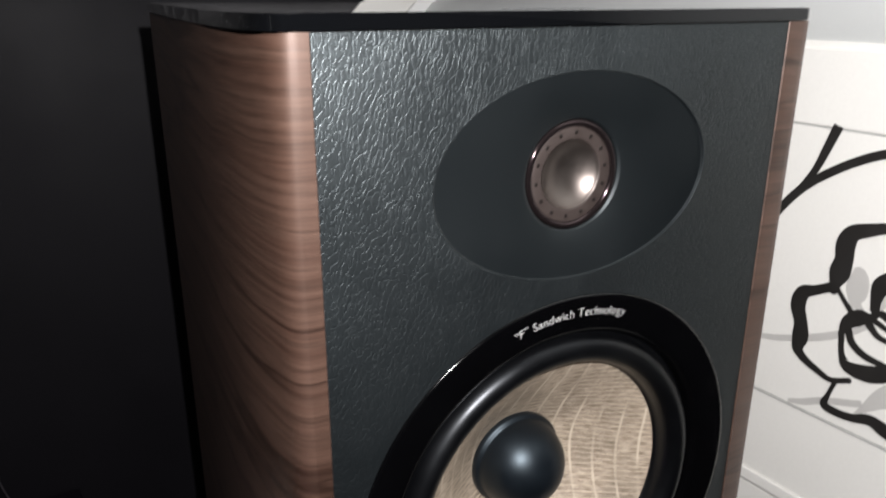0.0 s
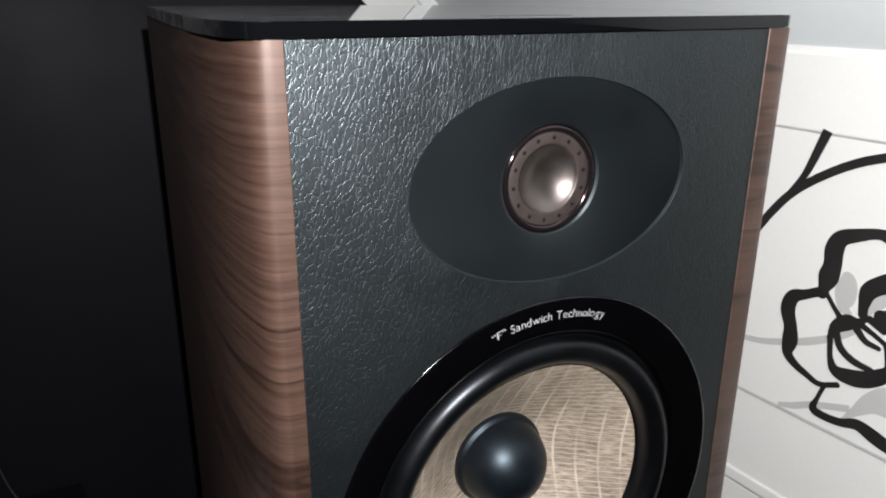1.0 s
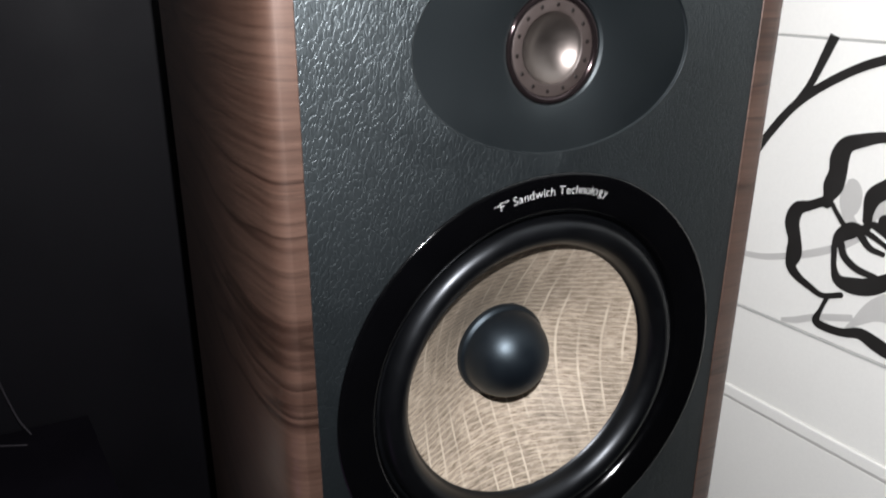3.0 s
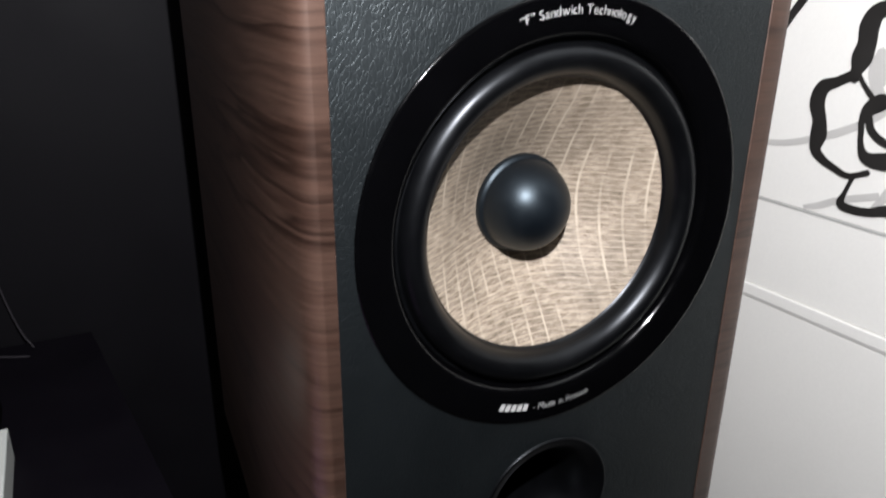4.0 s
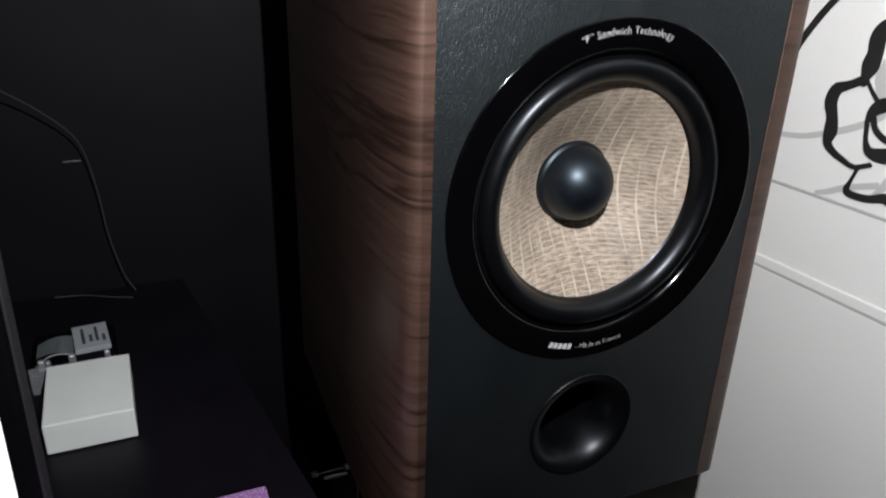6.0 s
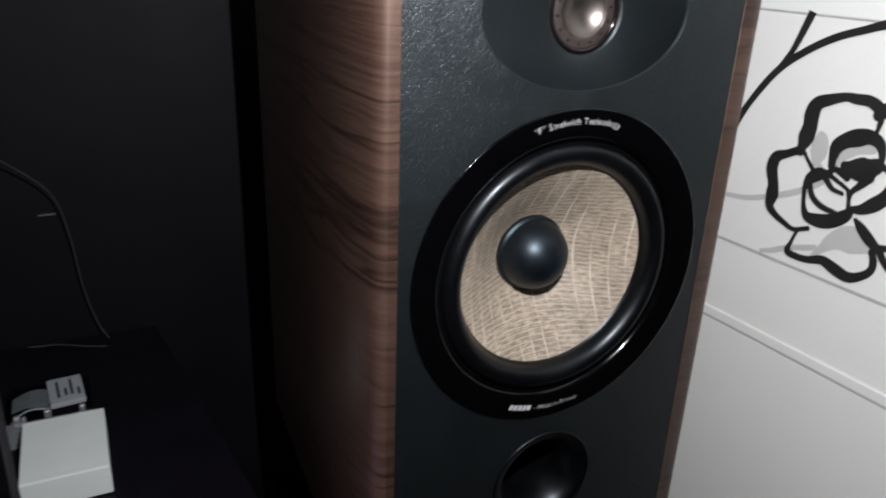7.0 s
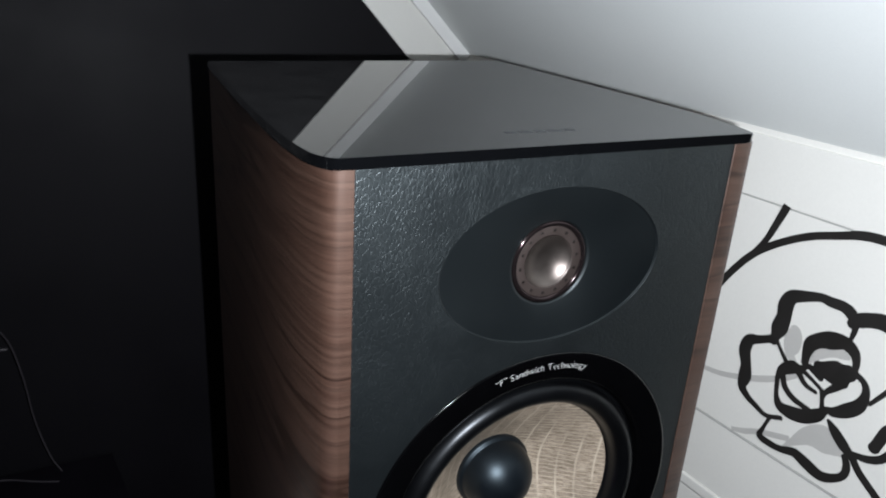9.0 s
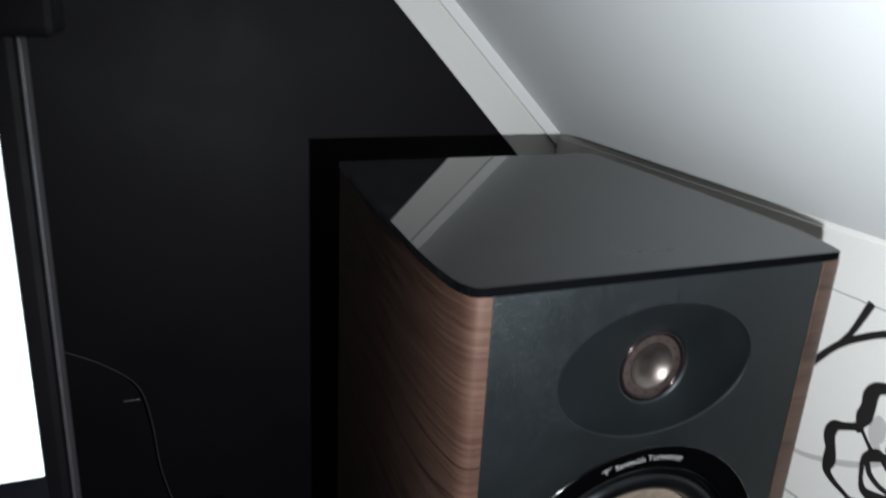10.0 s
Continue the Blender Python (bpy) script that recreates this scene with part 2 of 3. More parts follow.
def box(x0, x1, y0, y1, z0, z1, bevel=0.0, bm=None, segments=2):
    own = bmesh.new()
    bmesh.ops.create_cube(own, size=1)
    for v in own.verts:
        v.co = Vector(((x0 + x1) / 2 + v.co.x * (x1 - x0), (y0 + y1) / 2 + v.co.y * (y1 - y0), (z0 + z1) / 2 + v.co.z * (z1 - z0)))
    if bevel:
        bmesh.ops.bevel(own, geom=own.edges[:], offset=bevel, segments=segments, affect="EDGES", profile=0.5)
    if bm is None:
        return own
    me = bpy.data.meshes.new("piece")
    own.to_mesh(me)
    own.free()
    bm.from_mesh(me)
    bpy.data.meshes.remove(me)
    return bm


def revolve(profile, cx, cz, seg=96, bm=None, closed=False):
    """Turns a profile of (radius, y) about the axis along y through (cx, cz)."""
    bm = bm or bmesh.new()
    rings = []
    for r, y in profile:
        if r < 1e-6:
            rings.append([bm.verts.new((cx, y, cz))])
        else:
            rings.append([bm.verts.new((cx + r * math.cos(a), y, cz + r * math.sin(a))) for a in (2 * math.pi * i / seg for i in range(seg))])
    pairs = list(zip(rings, rings[1:]))
    if closed:
        pairs.append((rings[-1], rings[0]))
    for a, b in pairs:
        for i in range(seg):
            j = (i + 1) % seg
            if len(b) == 1:
                bm.faces.new((a[i], a[j], b[0]))
            elif len(a) == 1:
                bm.faces.new((a[0], b[j], b[i]))
            else:
                bm.faces.new((a[i], a[j], b[j], b[i]))
    return bm


def smooth_line(points, steps=6):
    """A smooth line through points of any dimension."""
    pts = [np.array(p, float) for p in points]
    pts = [2 * pts[0] - pts[1]] + pts + [2 * pts[-1] - pts[-2]]
    out = []
    for i in range(1, len(pts) - 2):
        a, b, c, d = pts[i - 1:i + 3]
        for k in range(steps):
            t = k / steps
            out.append(0.5 * (2 * b + (c - a) * t + (2 * a - 5 * b + 4 * c - d) * t * t + (3 * b - a - 3 * c + d) * t ** 3))
    out.append(pts[-2])
    return out


def tube(points, radius, seg=8, steps=6):
    bm = bmesh.new()
    line = [Vector(p) for p in smooth_line(points, steps)]
    rings = []
    for i, p in enumerate(line):
        d = (line[min(i + 1, len(line) - 1)] - line[max(i - 1, 0)]).normalized()
        side = d.cross(Vector((0.3, 0.9, 0.2))).normalized()
        up = d.cross(side)
        rings.append([bm.verts.new(p + radius * (math.cos(a) * side + math.sin(a) * up)) for a in (2 * math.pi * k / seg for k in range(seg))])
    for a, b in zip(rings, rings[1:]):
        for k in range(seg):
            bm.faces.new((a[k], a[(k + 1) % seg], b[(k + 1) % seg], b[k]))
    bm.faces.new(rings[0])
    bm.faces.new(rings[-1])
    return bm


def prism(outline, z0, z1, bevel=0.0, segments=2):
    """An upright prism over an outline of (x, y)."""
    bm = bmesh.new()
    low = [bm.verts.new((x, y, z0)) for x, y in outline]
    top = [bm.verts.new((x, y, z1)) for x, y in outline]
    n = len(outline)
    for i in range(n):
        bm.faces.new((low[i], low[(i + 1) % n], top[(i + 1) % n], top[i]))
    base = bm.faces.new(low)
    f = bm.faces.new(top)
    if bevel:
        bmesh.ops.bevel(bm, geom=list(set(f.edges) | set(base.edges)), offset=bevel, segments=segments, affect="EDGES", profile=0.5)
    return bm


# ---- the setting: wall with the flower band, sloped ceiling, black gable wall ----
CREASE, SLOPE, GABLE = 0.383, 1.0, 0.428


def wall_x(y):
    return 0.2145 - 0.085 * y


def on_wall(bm):
    """Sets a mesh built in the wall's own terms (x out of the wall, y along, z up) on the wall."""
    for v in bm.verts:
        v.co = Vector((wall_x(v.co.y) + v.co.x, v.co.y, v.co.z))
    return bm


def moulding(y0, y1, profile):
    """A profile of (out of the wall, height over the ledge line) drawn along the wall."""
    bm = bmesh.new()
    a, b = ([bm.verts.new((x, y, LEDGE + z)) for x, z in profile] for y in (y0, y1))
    n = len(profile)
    for i in range(n):
        bm.faces.new((a[i], a[(i + 1) % n], b[(i + 1) % n], b[i]))
    bm.faces.new(a)
    bm.faces.new(b)
    return bm


FLOOR_Z, WEST, SOUTH, RIDGE = -0.62, -2.6, -2.8, 1.75
LEDGE, SEAM_LOW, SEAM_TOP = 0.107, 0.170, 0.338
# beyond NEAR an unseen black wall is added to darken the loudspeaker's reflections
NEAR = -0.088
solid("wall_east_unseen", on_wall(box(-0.002, 0.12, SOUTH, NEAR, FLOOR_Z, CREASE + 0.02)), BLACK_WALL, "unseen dark wall added to keep reflections on the loudspeaker dark", "wall", "structure")
solid("wall_east", on_wall(box(0.0, 0.12, NEAR, GABLE + 0.02, FLOOR_Z, CREASE + 0.02)), WALL, "white panelled knee wall with a black flower band", "wall", "structure")
for low, high, proud in ((FLOOR_Z + 0.01, LEDGE - 0.0043, 0.002), (LEDGE + 0.0063, SEAM_LOW - 0.0007, 0.0016), (SEAM_LOW + 0.0007, SEAM_TOP - 0.0006, 0.0016), (SEAM_TOP + 0.0006, CREASE - 0.004, 0.0022)):
    solid("wall_panel", on_wall(box(-proud, 0.0, NEAR, GABLE - 0.004, low, high, 0.0006)), WALL, "smooth white panel of the knee wall", "wall panel", "structure")
solid("trim_ledge", on_wall(moulding(NEAR, GABLE - 0.004, ((0.001, -0.0042), (-0.0021, -0.0042), (-0.0033, -0.0012), (-0.0033, 0.0052), (-0.0028, 0.0060), (0.001, 0.0062)))), WALL, "narrow white ledge moulding along the wall", "moulding", "structure")
solid("trim_seam", on_wall(box(-0.0024, 0.001, NEAR, GABLE - 0.004, SEAM_LOW - 0.0007, SEAM_LOW + 0.0007, 0.0002)), SEAM, "thin grey seam between wall panels", "seam", "structure")
solid("trim_seam", on_wall(box(-0.0014, 0.001, NEAR, GABLE - 0.004, SEAM_TOP - 0.0006, SEAM_TOP + 0.0006, 0.0002)), SEAM, "thin grey seam above the flower band", "seam", "structure")
for y in (0.196, 0.209):
    solid("trim_batten", on_wall(box(-0.0055, -0.0021, y - 0.003, y + 0.003, FLOOR_Z + 0.01, -0.03, 0.001)), TRIM, "slim white upright batten on the wall", "batten", "structure")


def slab(y0, y1, thick):
    """The sloped ceiling between two depths, from just below the crease up to the ridge."""
    bm = bmesh.new()
    run = (RIDGE - CREASE) / SLOPE
    corners = []
    for y in (y0, y1):
        x = wall_x(y)
        corners.append([bm.verts.new(c) for c in ((x + 0.02, y, CREASE - 0.02 * SLOPE), (x - run, y, RIDGE), (x - run + thick, y, RIDGE + thick), (x + 0.02 + thick, y, CREASE - 0.02 * SLOPE + thick))])
    a, b = corners
    for i in range(4):
        j = (i + 1) % 4
        bm.faces.new((a[i], a[j], b[j], b[i]))
    bm.faces.new(a)
    bm.faces.new(b)
    return bm


solid("ceiling", slab(SOUTH, GABLE + 0.02, 0.08), CEILING, "white sloped attic ceiling", "ceiling", "structure")
solid("ceiling_flat", box(WEST, wall_x(0) - (RIDGE - CREASE) / SLOPE + 0.3, SOUTH, GABLE + 0.2, RIDGE, RIDGE + 0.08), CEILING, "flat white attic ceiling", "ceiling", "structure")
solid("wall_north", box(WEST, 0.34, GABLE, GABLE + 0.1, FLOOR_Z, RIDGE + 0.05), BLACK_WALL, "matt black painted gable wall", "wall", "structure")
# unseen walls added to close the room, dull grey so little light bounces back
solid("wall_south", box(WEST, 0.6, SOUTH - 0.1, SOUTH, FLOOR_Z, RIDGE), ROOM, "unseen dull grey wall closing the room, kept dark against reflections", "wall", "structure")
solid("wall_west", box(WEST - 0.1, WEST, SOUTH, GABLE + 0.1, FLOOR_Z, RIDGE), ROOM, "unseen dull grey wall closing the room, kept dark against reflections", "wall", "structure")
solid("floor", box(WEST, 0.4, SOUTH, GABLE + 0.1, FLOOR_Z - 0.05, FLOOR_Z), FLOOR, "dark wooden floor", "floor", "structure")


def rake(offset0, offset1, y0, y1, slope1=SLOPE):
    """A strip on the gable wall that follows the slope; offsets are sideways from the ceiling line."""
    bm = bmesh.new()
    x = wall_x(GABLE)
    run, run1 = (1.6 - CREASE) / SLOPE, (1.6 - CREASE) / slope1
    low = CREASE - 0.05
    ends = []
    for y in (y0, y1):
        ends.append([bm.verts.new(c) for c in ((x + 0.05 / SLOPE - offset0, y, low), (x - run - offset0, y, 1.6), (x - run1 - offset1, y, 1.6), (x + 0.05 / slope1 - offset1, y, low))])
    a, b = ends
    for i in range(4):
        j = (i + 1) % 4
        bm.faces.new((a[i], a[j], b[j], b[i]))
    bm.faces.new(a)
    bm.faces.new(b)
    bmesh.ops.bevel(bm, geom=bm.edges[:], offset=0.0006, segments=1, affect="EDGES")
    return bm


solid("trim_gable", rake(-0.01, 0.068, GABLE - 0.002, GABLE + 0.002, 1.06), WALL, "white painted strip of gable wall under the slope", "wall strip", "structure")
solid("trim_rake", rake(-0.002, 0.016, GABLE - 0.0065, GABLE - 0.0015), TRIM, "white bead moulding where slope meets gable", "moulding", "structure")


# ---- the printed flower on the wall ----
def ribbon(points, lift, blunt=False):
    bm = bmesh.new()
    line = smooth_line(points, 5)
    sides = []
    for i, p in enumerate(line):
        a, b = line[max(i - 1, 0)], line[min(i + 1, len(line) - 1)]
        d = np.array((b[0] - a[0], b[1] - a[1]))
        d = d / (np.hypot(*d) + 1e-9)
        w = max(p[2] * 0.92, 0.3)
        sides.append([(p[0] - d[1] * w, p[1] + d[0] * w), (p[0] + d[1] * w, p[1] - d[0] * w)])
    for x in (-lift - 0.0003, -lift):
        rows = [[bm.verts.new((x, y / 1000, z / 1000)) for y, z in s] for s in sides]
        for a, b in zip(rows, rows[1:]):
            bm.faces.new((a[0], b[0], b[1], a[1]))
    # round ends
    for p in (() if blunt else (line[0], line[-1])):
        for x in (-lift - 0.00032,):
            ring = [bm.verts.new((x, (p[0] + max(p[2], 0.3) * math.cos(k * math.pi / 8)) / 1000, (p[1] + max(p[2], 0.3) * math.sin(k * math.pi / 8)) / 1000)) for k in range(16)]
            bm.faces.new(ring)
    return on_wall(bm)


flower = thing("wall_flower", "black outlined flower print with grey shading on the wall", "wall decal", at=(0, 0, 0))


def shade(name, *points):
    part(name, ribbon(points, 0.0017, True), FLOWER_GREY, flower, "light grey printed shade")


def stroke(name, *points):
    part(name, ribbon(points, 0.0021 + 0.00003 * len(flower.children), name == "twig"), FLOWER_BLACK, flower)


# along the wall, height, half width: millimetres
shade("leaf", (23.1, 266.4, 1.4), (21.5, 263.5, 4.5), (20.9, 259.3, 6.3), (20.7, 252.4, 6.3), (19.9, 246.1, 3.6), (15.5, 243.4, 0.9))
shade("vine", (86.9, 204.2, 1.8), (68.5, 207.0, 2.0), (52.7, 212.3, 2.2), (36.0, 219.6, 2.5), (20.8, 228.4, 2.2), (10.5, 236.5, 1.4))
shade("petal_shade", (9.7, 181.8, 0.9), (4.3, 188.9, 2.7), (-3.6, 198.3, 6.3), (-12.8, 202.9, 9.9), (-19.8, 202.7, 9.0), (-25.6, 200.7, 4.5), (-28.3, 199.1, 0.9))
shade("vine_low", (48.7, 172.2, 1.4), (39.0, 175.9, 2.2), (27.5, 182.2, 2.2), (6.7, 190.0, 2.2))
shade("shade_top", (6.8, 247.2, 0.9), (3.3, 254.7, 3.6), (-4.5, 261.1, 4.0), (-13.4, 262.4, 2.7), (-16.5, 261.7, 0.9))
stroke("stem", (91.5, 250.3, 3.1), (83.4, 269.2, 2.7), (71.5, 289.0, 2.7), (59.4, 303.8, 2.7), (43.4, 316.3, 2.7), (26.1, 326.2, 2.7), (9.2, 332.5, 2.7), (-3.7, 337.0, 3.1), (-15.9, 338.5, 3.1), (-32.6, 337.7, 3.1), (-52.5, 330.5, 2.7))
stroke("twig", (63.0, 300.5, 1.8), (55.2, 313.3, 2.2), (50.2, 326.7, 2.7), (45.8, 339.9, 3.1))
stroke("petal_top", (33.2, 250.4, 3.1), (32.8, 253.5, 3.6), (31.5, 260.4, 6.3), (30.3, 268.7, 5.6), (30.8, 277.1, 5.9), (28.1, 284.2, 5.0), (20.0, 288.1, 4.0), (10.0, 291.6, 3.1), (3.3, 291.5, 3.6), (-5.1, 291.8, 3.8), (-11.2, 288.9, 4.0), (-14.7, 282.6, 2.2), (-14.3, 274.9, 1.4))
stroke("petal_far", (-12.8, 284.4, 3.6), (-16.4, 287.9, 5.0), (-22.5, 290.8, 5.0), (-30.1, 292.4, 5.4), (-39.5, 289.0, 4.5), (-46.0, 279.2, 2.7), (-45.0, 260.2, 1.8), (-35.1, 241.5, 1.4))
stroke("petal_left", (32.5, 252.4, 3.1), (42.4, 246.7, 3.1), (49.9, 242.6, 4.5), (51.9, 233.8, 5.0), (48.6, 224.4, 4.5), (47.5, 216.0, 5.4), (47.8, 207.7, 3.6), (42.3, 202.6, 2.7), (34.6, 199.4, 2.2), (25.8, 196.9, 1.8), (15.5, 201.0, 1.8))
stroke("petal_left_inner", (33.2, 253.7, 1.8), (30.4, 250.9, 1.4), (26.1, 245.9, 1.4), (20.4, 240.0, 1.8))
stroke("petal_low", (22.7, 197.0, 1.4), (25.3, 187.7, 1.4), (26.6, 180.4, 2.7), (19.0, 178.9, 2.7), (9.6, 180.0, 2.7), (0.7, 183.2, 3.6), (-9.0, 180.8, 4.5), (-18.8, 178.7, 4.0), (-26.8, 182.2, 3.1), (-32.4, 188.2, 2.7), (-32.8, 194.9, 2.7), (-30.2, 200.3, 2.2))
stroke("slash", (-15.1, 217.4, 1.4), (-20.1, 213.0, 3.6), (-27.3, 207.2, 4.0), (-34.0, 202.8, 2.7), (-40.5, 196.0, 2.7), (-49.4, 189.8, 2.7), (-58.0, 183.6, 2.7), (-74.0, 168.9, 2.2))
stroke("petal_low_far", (-31.9, 204.8, 1.8), (-42.8, 207.1, 2.7), (-50.9, 213.0, 2.7), (-55.1, 224.1, 2.7), (-49.5, 232.3, 3.6), (-44.5, 216.4, 3.6))
stroke("bud_low", (23.9, 225.4, 1.8), (22.2, 215.5, 1.8), (18.0, 209.1, 3.6), (9.0, 208.8, 5.2), (-0.1, 211.7, 5.2), (-7.7, 217.6, 4.5), (-11.3, 223.0, 2.7), (-16.9, 224.8, 3.6), (-23.6, 230.0, 5.0), (-29.4, 236.6, 4.5), (-31.3, 245.2, 2.9), (-29.1, 251.8, 2.2), (-23.0, 255.0, 2.2))
stroke("bud_top", (9.1, 246.8, 2.7), (9.5, 251.5, 3.1), (8.5, 259.7, 5.0), (3.4, 265.0, 5.4), (-3.3, 268.3, 6.3), (-10.9, 270.5, 5.0), (-17.6, 268.1, 4.0), (-20.9, 262.5, 2.7), (-21.8, 255.2, 1.8))
stroke("bud_knot", (24.3, 226.9, 1.8), (21.9, 234.2, 4.0), (16.5, 239.2, 5.0), (10.8, 240.9, 3.1), (7.6, 244.3, 1.8))
stroke("bud_arc", (20.9, 230.4, 2.2), (17.4, 223.4, 2.2), (9.5, 218.8, 2.2), (-1.0, 217.4, 1.8))
stroke("bud_line", (-5.4, 234.9, 1.4), (-7.3, 229.4, 1.4), (-9.0, 222.9, 1.8))
stroke("heart", (-0.6, 248.6, 4.0), (-7.4, 249.0, 7.7), (-13.7, 250.4, 8.6), (-18.7, 253.5, 5.4))
stroke("heart_small", (-16.7, 246.1, 4.0), (-12.8, 239.9, 2.7), (-8.3, 234.1, 1.8), (-7.5, 228.7, 1.4))
stroke("hatch_a", (10.2, 237.1, 2.2), (4.9, 232.5, 1.8), (-2.5, 231.2, 1.4))
stroke("hatch_b", (8.3, 240.6, 1.8), (1.2, 237.8, 1.4), (-4.1, 235.4, 1.4))
stroke("hatch_c", (4.8, 245.4, 2.2), (-3.2, 241.9, 2.2))



# ---- the loudspeaker ----
def lettering(name, text, size, radius, centre, start, sense, y, parent, label, shear=0.0):
    """Writes text along a circle round centre; start is degrees from straight up (sense 1) or down (-1)."""
    bm = bmesh.new()
    angle = radians(start)
    for ch in text:
        if ch == " ":
            angle += size * 0.30 / radius
            continue
        cu = bpy.data.curves.new("glyph", "FONT")
        cu.body, cu.size, cu.extrude, cu.shear, cu.offset = ch, size, 0.0, shear, -0.00006
        ob = new("glyph", cu)
        deps = bpy.context.evaluated_depsgraph_get()
        me = bpy.data.meshes.new_from_object(ob.evaluated_get(deps))
        xs = [v.co.x for v in me.vertices] or [0, size * 0.3]
        left, wide = min(xs), max(xs) - min(xs)
        mid = angle + wide / 2 / radius
        for v in me.vertices:
            u, w = v.co.x - left - wide / 2, v.co.y
            if sense > 0:
                r, a = radius + w, mid + u / radius
                v.co = Vector((centre[0] + r * math.sin(a), y, centre[1] + r * math.cos(a)))
            else:
                r, a = radius - w, mid + u / radius
                v.co = Vector((centre[0] + r * math.sin(a), y, centre[1] - r * math.cos(a)))
        bm.from_mesh(me)
        bpy.data.objects.remove(ob)
        bpy.data.curves.remove(cu)
        bpy.data.meshes.remove(me)
        angle += (wide + size * 0.105) / radius
    return part(name, bm, INK, parent, label)


def loop(bm, a, b, cx, cz, seg, y=0.0):
    return [bm.verts.new((cx + a * math.cos(2 * math.pi * i / seg), y, cz + b * math.sin(2 * math.pi * i / seg))) for i in range(seg)]


def make_speaker():
    sp = thing("bookshelf_speaker", "walnut bookshelf loudspeaker with black leather front and glass top", "loudspeaker")
    half, top, depth, lx = 0.1115, 0.3965, 0.246, 0.0984
    wz, tz, pz = 0.2065, 0.344, 0.0681
    # cabinet: curved walnut sides round to the front edge
    left = [(-lx, 0.0020), (-lx, -0.0004), (-0.0987, -0.0008), (-0.1018, -0.0007), (-0.1042, -0.0003), (-0.1058, 0.0004), (-0.1072, 0.0015), (-0.1085, 0.0032), (-0.1096, 0.0055), (-0.1106, 0.0088), (-0.1118, 0.0140), (-0.1130, 0.0210), (-0.1142, 0.0310), (-0.1150, 0.0450), (-0.1152, 0.0650), (-0.1142, 0.10), (-0.1122, 0.14), (-0.1095, 0.19), (-0.1068, depth)]
    right = [(lx, 0.0020), (lx, -0.0004), (0.0987, -0.0008), (0.1020, -0.0008), (0.1070, -0.0007), (0.1098, -0.0003), (0.1114, 0.0007), (0.1125, 0.0025), (0.1132, 0.0060), (0.1138, 0.0120)]
    outline = left + [(-x, y) for x, y in reversed(left) if y > 0.02] + right[::-1]
    bm = bmesh.new()
    levels = [0.0, 0.0015, top - 0.0012, top]
    rings = []
    for k, z in enumerate(levels):
        inset = 0.985 if k == 0 else 1.0
        rings.append([bm.verts.new((x * inset, y + (0.001 if k == 0 else 0), z)) for x, y in outline])
    n = len(outline)
    for a, b in zip(rings, rings[1:]):
        for i in range(n - 1):
            bm.faces.new((a[i], a[i + 1], b[i + 1], b[i]))
    bm.faces.new(rings[0])
    bm.faces.new(rings[-1])
    cab = part("cabinet", bm, WALNUT, sp, "walnut veneer with dark streaks, rounded front edges", smooth=True)
    cab.data.set_sharp_from_angle(angle=radians(35))
    # leather front with openings for the drivers
    bm = bmesh.new()
    loops = [[bm.verts.new(c) for c in ((-lx, 0, 0.0008), (lx, 0, 0.0008), (lx, 0, top - 0.0003), (-lx, 0, top - 0.0003))], loop(bm, 0.0600, 0.0378, 0, tz, 96), loop(bm, 0.0916, 0.0916, 0, wz, 120), loop(bm, 0.0342, 0.0342, 0, pz, 72)]
    edges = []
    for vs in loops:
        edges += [bm.edges.new((vs[i], vs[(i + 1) % len(vs)])) for i in range(len(vs))]
    bmesh.ops.triangle_fill(bm, use_beauty=True, edges=edges, use_dissolve=False, normal=(0, -1, 0))
    for v in bm.verts:
        v.co.y = -0.0004
    part("leather_front", bm, LEATHER, sp, "black grained leather front panel")
    # smoked glass top
    gd = 0.247
    side = [(-0.1045, -0.0022), (-0.1072, -0.0014), (-0.1099, 0.0018), (-0.1121, 0.0060), (-0.1134, 0.0110), (-0.1144, 0.0190), (-0.1153, 0.0310), (-0.1157, 0.0460), (-0.1154, 0.07), (-0.1144, 0.10), (-0.1126, 0.14), (-0.1099, 0.19), (-0.1070, gd)]
    side = [(float(x), float(y)) for x, y in smooth_line(side, 4)]
    far = [(0.1062, -0.0022), (0.1082, -0.0014), (0.1093, 0.0004), (0.1103, 0.0050), (0.1118, 0.0120), (0.1136, 0.0220)]
    bm = prism([(-0.1010, -0.0022)] + side + [(-x, y) for x, y in reversed(side) if y > 0.03] + far[::-1] + [(0.1030, -0.0022)], top + 0.0002, top + 0.0050, 0.0006, 3)
    glass = part("glass_top", bm, BLACK_GLASS, sp, "polished black glass top plate", smooth=True)
    for face in glass.data.polygons:
        face.use_smooth = abs(face.normal.z) < 0.999 and face.normal.y > -0.999
    bm = bmesh.new()
    x = -0.019
    for k, wide in enumerate((0.0052, 0.0062, 0.0052, 0.0064, 0.0050)):
        box(x, x + wide, 0.0208, 0.0212 + 0.0045, top + 0.0050, top + 0.00508, 0, bm)
        box(x + 0.0016, x + wide - 0.0012, 0.0226, 0.0242, top + 0.00508, top + 0.00512, 0, bm)
        x += wide + 0.0022
    part("badge", bm, SILVER_INK, glass, "faint silver printed badge")
    # tweeter: oval plate dished towards a bronze ring and an inverted dome
    bm = bmesh.new()
    seg = 96
    rings = []
